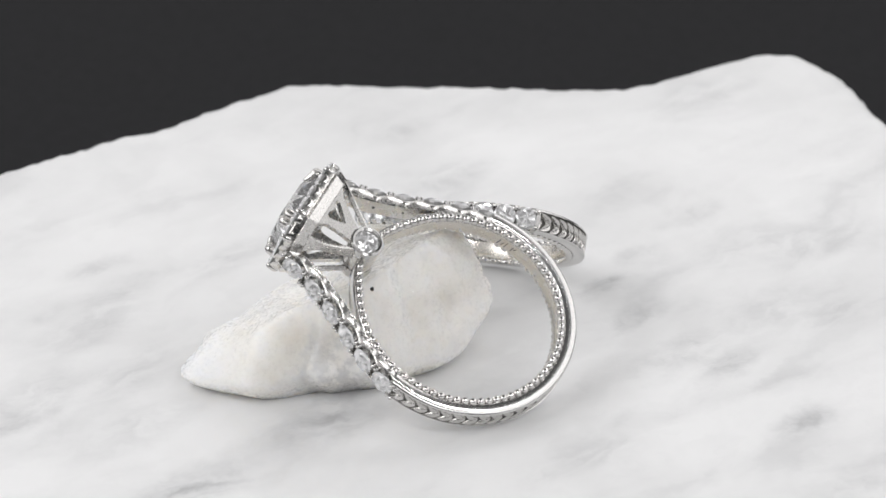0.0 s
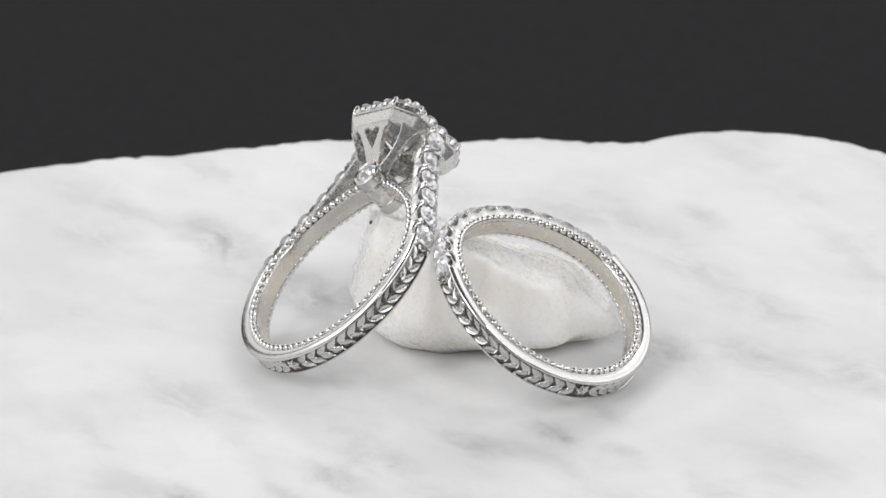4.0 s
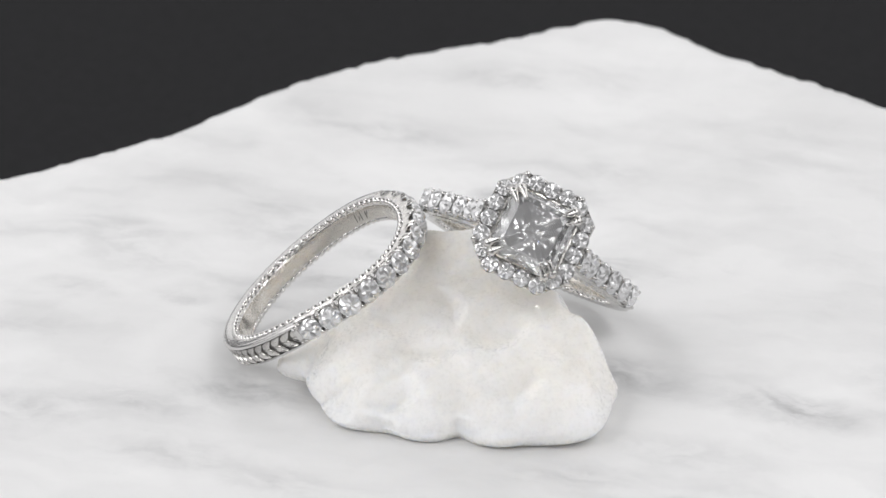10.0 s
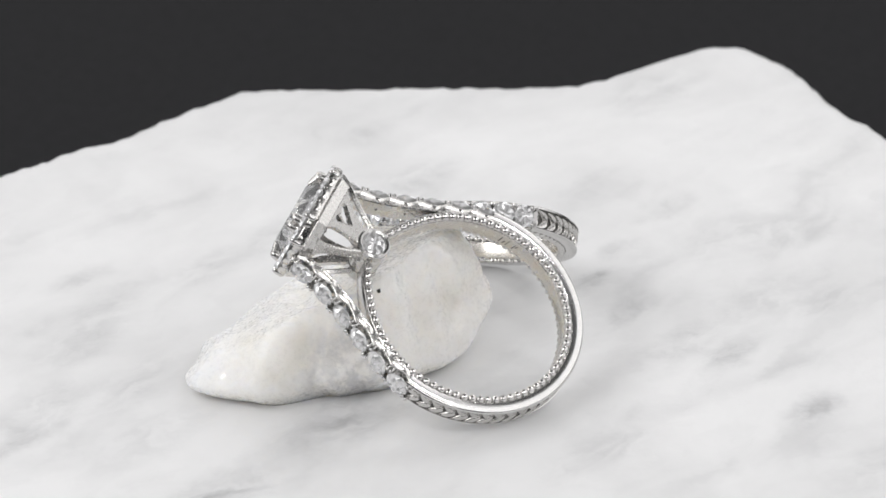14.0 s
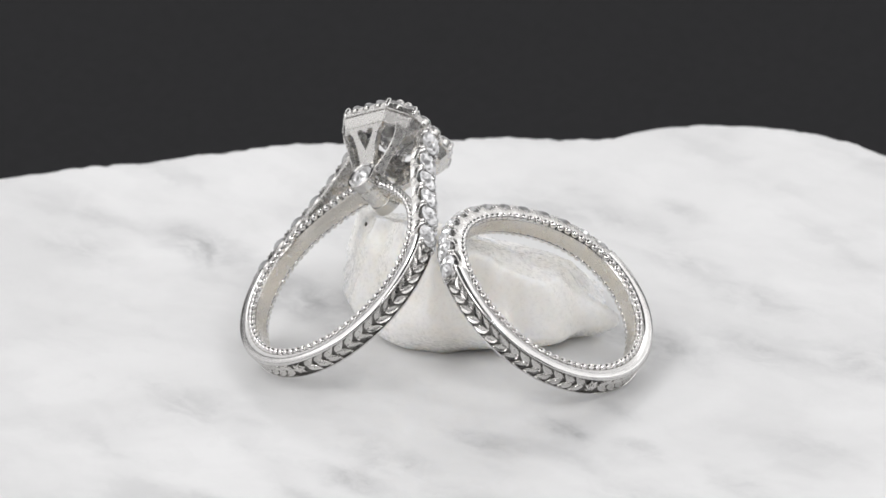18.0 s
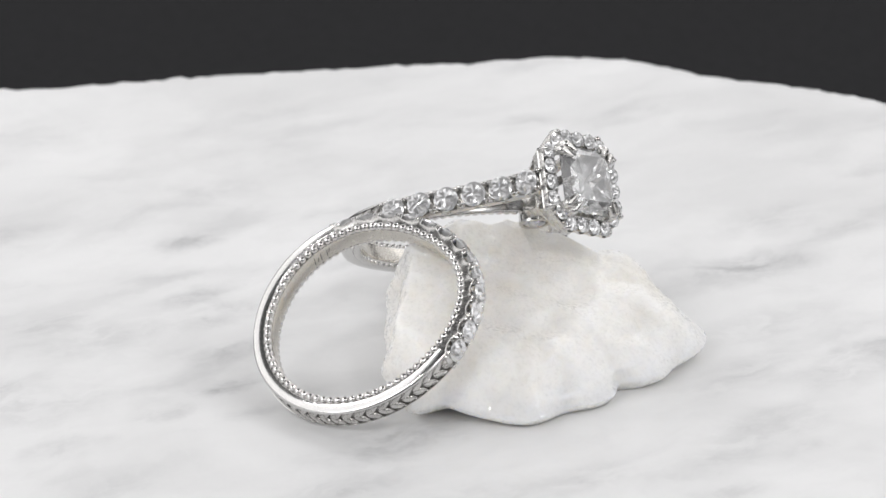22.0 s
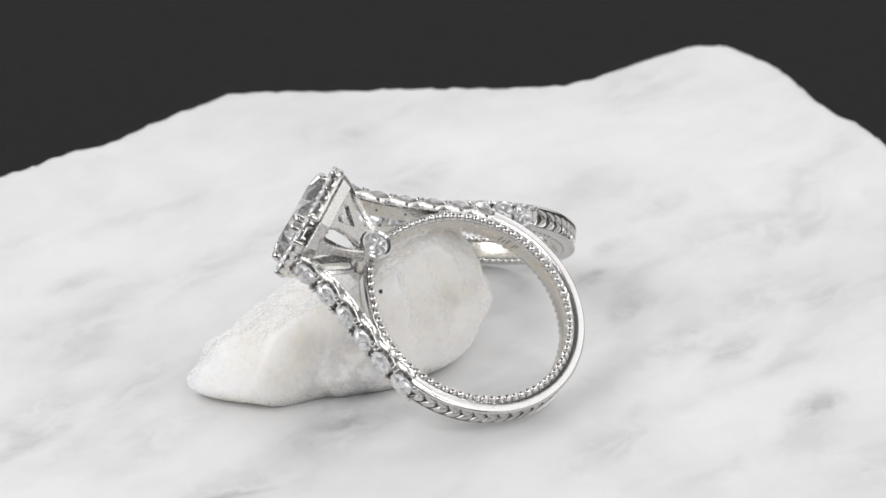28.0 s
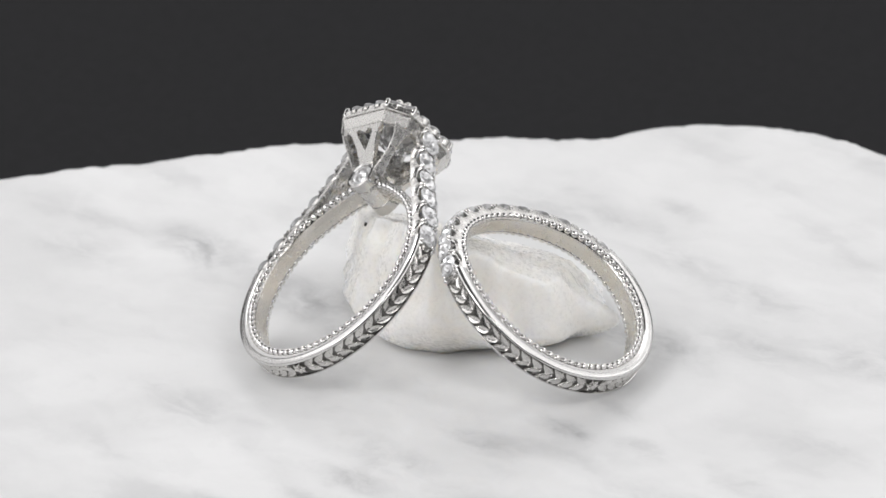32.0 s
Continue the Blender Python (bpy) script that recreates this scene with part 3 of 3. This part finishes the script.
    for k, (p, q) in enumerate(zip(loops, loops[1:])):
        for i in range(32):
            j = (i + 1) % 32
            if k == 2:
                bm.faces.new((p[i], p[j], q[j], q[i]))
            elif (i + k) % 2:
                bm.faces.new((p[i], p[j], q[i]))
                bm.faces.new((p[j], q[j], q[i]))
            else:
                bm.faces.new((p[i], p[j], q[j]))
                bm.faces.new((p[i], q[j], q[i]))
    point = bm.verts.new((0.0, level - 2.2, 0.0))
    for i in range(32):
        bm.faces.new((loops[-1][i], loops[-1][(i + 1) % 32], point))
    part("centre_diamond", bm, CENTRE, root, "large clear radiant-cut diamond", 0)
    for sx in (-1, 1):
        for sz in (-1, 1):
            for f, g in ((2.52, 2.04), (2.04, 2.52)):
                foot2 = Vector((sx * (f + 0.22), HALO - 0.2, sz * (g + 0.22)))
                knee = Vector((sx * (f + 0.10), HALO + 0.86, sz * (g + 0.10)))
                tip = Vector((sx * (f - 0.46), HALO + 1.26, sz * (g - 0.46)))
                bm = capsule(foot2, knee, 0.36, 0.38, 12, 4)
                other = capsule(knee, tip, 0.38, 0.15, 12, 4)
                data = bpy.data.meshes.new("join")
                other.to_mesh(data)
                other.free()
                bm.from_mesh(data)
                bpy.data.meshes.remove(data)
                part("claw", bm, SATIN, root, "polished claw tip", 70)
    return root


# ---- the marble slab: outline as degrees and radius in mm ----
OUTLINE = (
    3.3, 55.1, 10.9, 51.7, 25.6, 51.6, 38.7, 55.5, 43.3, 57.7, 47, 58.8, 51.3, 61.4, 54.1, 64.2, 60.1, 69.0, 63, 69.0, 66.4, 63, 71, 56.5,
    77.3, 54.6, 93.9, 55.4, 102.8, 57.9, 117.5, 52.5, 121.2, 52.9, 127.1, 52.9, 145.5, 54.2, 151.4, 53.7, 157.7, 52.1, 163.8, 49.1, 168.4, 45, 172.6, 44.5,
    179.3, 44.8, 191.6, 42.9, 206.3, 46.4, 210.5, 46.6, 220, 48.1, 232.6, 54.5, 236, 55.5, 244.7, 64.5, 252.7, 65.5, 263.2, 64.1, 267.6, 64.3, 273.7, 65.8,
    279.4, 65.9, 286.4, 63.8, 289.7, 63.4, 301.6, 63.4, 313.3, 65.9, 321.8, 69.7, 326.9, 74.1, 330.1, 75.9, 334.5, 71.8, 337.6, 68.5, 350, 62.9, 357.4, 58.7,
)


def outline(deg):
    deg %= 360
    n = len(OUTLINE) // 2
    if deg < OUTLINE[0]:
        deg += 360
    for i in range(n):
        a0, r0 = OUTLINE[2 * i], OUTLINE[2 * i + 1]
        a1, r1 = OUTLINE[(2 * i + 2) % (2 * n)], OUTLINE[(2 * i + 3) % (2 * n)]
        if i == n - 1:
            a1 += 360
        if a0 <= deg <= a1:
            t = (deg - a0) / (a1 - a0)
            return r0 + (r1 - r0) * t
    return OUTLINE[1]


def marble_slab():
    bm = bmesh.new()
    n = 480
    edge = []
    for i in range(n):
        deg = 360 * i / n
        r = sum(outline(deg + k) for k in (-1.2, -0.4, 0.4, 1.2)) / 4
        a = radians(deg)
        c, s = math.cos(a), math.sin(a)
        r += 0.35 * noise.noise((c * 9, s * 9, 1.3)) + 0.12 * noise.noise((c * 45, s * 45, 4.1))
        edge.append((c, s, r))
    rows = []
    for inset, z in ((40, 0), (25, 0), (12, 0), (5, 0), (2.2, -0.03), (1.0, -0.15), (0.4, -0.45), (0.0, -1.1), (-0.6, -3.0), (-0.4, -8.0), (0.8, -16.0), (3.0, -18.0)):
        row = []
        for c, s, r in edge:
            q = r - inset
            x, y = c * q, s * q
            rough = 0.0 if inset > 10 else 0.10 * noise.noise((x * 0.3, y * 0.3, z * 0.3)) + (0.05 if inset > 3 else 0.25) * noise.noise((x * 0.9, y * 0.9, z * 0.5))
            row.append(bm.verts.new((x, y, 0.009 * y + z + rough)))
        rows.append(row)
    for p, q in zip(rows, rows[1:]):
        for i in range(n):
            bm.faces.new((p[i], p[(i + 1) % n], q[(i + 1) % n], q[i]))
    bm.faces.new(rows[0])
    bm.faces.new(rows[-1][::-1])
    data = finish(bm, "marble_slab", MARBLE, 50)
    return tagged(new("marble_slab", data), "white marble slab with grey veins and a rough broken edge", "stone slab")


# ---- the quartz pebble: reach in mm every 20 degrees about its middle; narrowing of the foot and height of its widest belt and steepness above it every 40 ----
REACH = (9.1, 8.8, 9.4, 11.6, 11.6, 12.3, 13.0, 12.7, 12.0, 13.8, 15.8, 14.0, 10.0, 8.5, 7.9, 7.0, 7.4, 8.2)
FOOT = (0.60, 0.56, 0.70, 0.90, 0.91, 0.89, 0.78, 0.76, 0.72)
BELT = (4.4, 2.2, 1.8, 0.8, 0.9, 1.1, 2.4, 2.3, 1.8)
FACETS = ((8.0, 0.43, -0.23), (14.75, -0.83, 0.38), (11.5, 0.22, 0.37), (10.1, 0.05, -0.50))
SLOPE = (3.0, 3.0, 2.2, 0.85, 0.8, 1.1, 2.6, 3.0, 3.0)
MIDDLE = -5.0


def turned(values, a):
    step = 360 / len(values)
    f = (math.degrees(a) % 360) / step
    i = int(f)
    t = f - i
    t = t * t * (3 - 2 * t)
    return values[i % len(values)] * (1 - t) + values[(i + 1) % len(values)] * t


def nicks(deg):
    """A beak and two bites in the pebble's outline."""
    return 2.5 * math.exp(-((deg - 79) / 5.5) ** 2) - 1.0 * math.exp(-((deg - 134) / 11) ** 2) - 0.8 * math.exp(-((deg - 162) / 5) ** 2)


def pebble_top(x, y, rise):
    heights = [h + sx * (x - MIDDLE) + sy * y for h, sx, sy in FACETS] + [rise]
    return -math.log(sum(math.exp(-3.0 * v) for v in heights)) / 3.0


def quartz_pebble():
    bm = bmesh.new()
    n, m, low = 260, 64, 12
    rows = []
    for j in range(m):
        row = []
        for i in range(n):
            a = 2 * math.pi * i / n
            r, foot, belt = turned(REACH, a) + nicks(math.degrees(a)) * max(0.0, 1 - max(0, j - low) / 4), turned(FOOT, a), turned(BELT, a)
            c, s = math.cos(a), math.sin(a)
            if j < low:
                t = j / (low - 1)
                q, z = r * (foot + (1 - foot) * math.sin(t * math.pi / 2)), -0.15 + (belt + 0.15) * t
            else:
                t = (j - low + 1) / (m - low + 1)
                q = r * (1 - t) ** 1.15
                z = pebble_top(MIDDLE + c * q, s * q, belt + turned(SLOPE, a) * (r - q))
            p = Vector((MIDDLE + c * q, s * q, z))
            d = Vector((c, s, 0.7)).normalized()
            p += d * (0.36 * noise.noise(p * 0.36) + 0.16 * noise.noise(p * 1.1 + Vector((7, 3, 1))) + 0.05 * noise.noise(p * 2.6))
            if j == 0:
                p.z = min(p.z, 0.0)
            row.append(bm.verts.new(p))
        rows.append(row)
    for p, q in zip(rows, rows[1:]):
        for i in range(n):
            bm.faces.new((p[i], p[(i + 1) % n], q[(i + 1) % n], q[i]))
    bm.faces.new(rows[0])
    bm.faces.new(rows[-1][::-1])
    bmesh.ops.recalc_face_normals(bm, faces=bm.faces)
    # flat breaks that chip the rounded skin
    rng = random.Random(21)
    bm.normal_update()
    picks = [(v.co.copy(), v.normal.copy()) for v in rng.sample([v for row in rows[18:56] for v in row], 45)]
    for at, out in picks:
        out = (out + Vector((rng.gauss(0, 0.10), rng.gauss(0, 0.10), rng.gauss(0, 0.10)))).normalized()
        deep, wide = rng.uniform(0.03, 0.10), rng.uniform(1.8, 3.2)
        for v in bm.verts:
            gap = v.co - at
            if abs(gap.x) < wide and abs(gap.y) < wide and gap.length < wide:
                over = gap.dot(out) + deep
                if over > 0:
                    v.co -= out * over * 0.8 * min(1.0, (wide - gap.length) / (wide * 0.4))
    bm.normal_update()
    spots = [(f.calc_center_median(), f.normal.copy(), f.calc_area()) for f in bm.faces if len(f.verts) == 4]
    stone = tagged(new("quartz_pebble", finish(bm, "quartz_pebble", QUARTZ, 60)), "rough white quartz pebble with glinting grains, lying on the marble", "stone")
    # one dark mineral speck
    bm = bmesh.new()
    bmesh.ops.create_icosphere(bm, subdivisions=2, radius=0.17)
    best = min(spots, key=lambda q: (q[0].x + 5.07) ** 2 + (q[0].y + 6.28) ** 2 - 0.02 * q[0].z)
    for w in bm.verts:
        w.co = w.co * (1 + 0.4 * noise.noise(w.co * 9)) + best[0]
    part("dark_speck", bm, MINERAL, stone, "small black mineral speck")
    return stone


# ---- studio: dark table and backdrop, closed round the camera ----
def studio():
    bm = bmesh.new()
    rows = []
    for r, z in ((0.0, -18.6), (400, -18.6), (900, -18.6), (1000, 10), (1040, 120), (1050, 700)):
        rows.append([bm.verts.new((r * math.cos(2 * math.pi * i / 64), r * math.sin(2 * math.pi * i / 64), z)) for i in range(64)] if r else [bm.verts.new((0, 0, z))])
    for i in range(64):
        bm.faces.new((rows[0][0], rows[1][i], rows[1][(i + 1) % 64]))
    for p, q in zip(rows[1:], rows[2:]):
        for i in range(64):
            bm.faces.new((p[i], p[(i + 1) % 64], q[(i + 1) % 64], q[i]))
    data = finish(bm, "backdrop", CHARCOAL, 60)
    return tagged(new("backdrop", data), "plain charcoal paper sweep behind and below the slab", "backdrop", kind="structure")


SLAB = marble_slab()
PEBBLE = quartz_pebble()
BAND = wedding_band()
RING = engagement_ring()
studio()


def motions():
    """The display turns clockwise, seen from above, at a nearly even pace."""
    for thing, rest in ((SLAB, Matrix()), (PEBBLE, Matrix()), (BAND, BAND_POSE), (RING, RING_POSE)):
        rows = []
        for i in range(65):
            t = END * i / 64
            rows.append((t, Matrix.Rotation(-PACE * (t + GAIN * t * t / 2), 4, "Z") @ rest))
        walk(thing, rows)


motions()
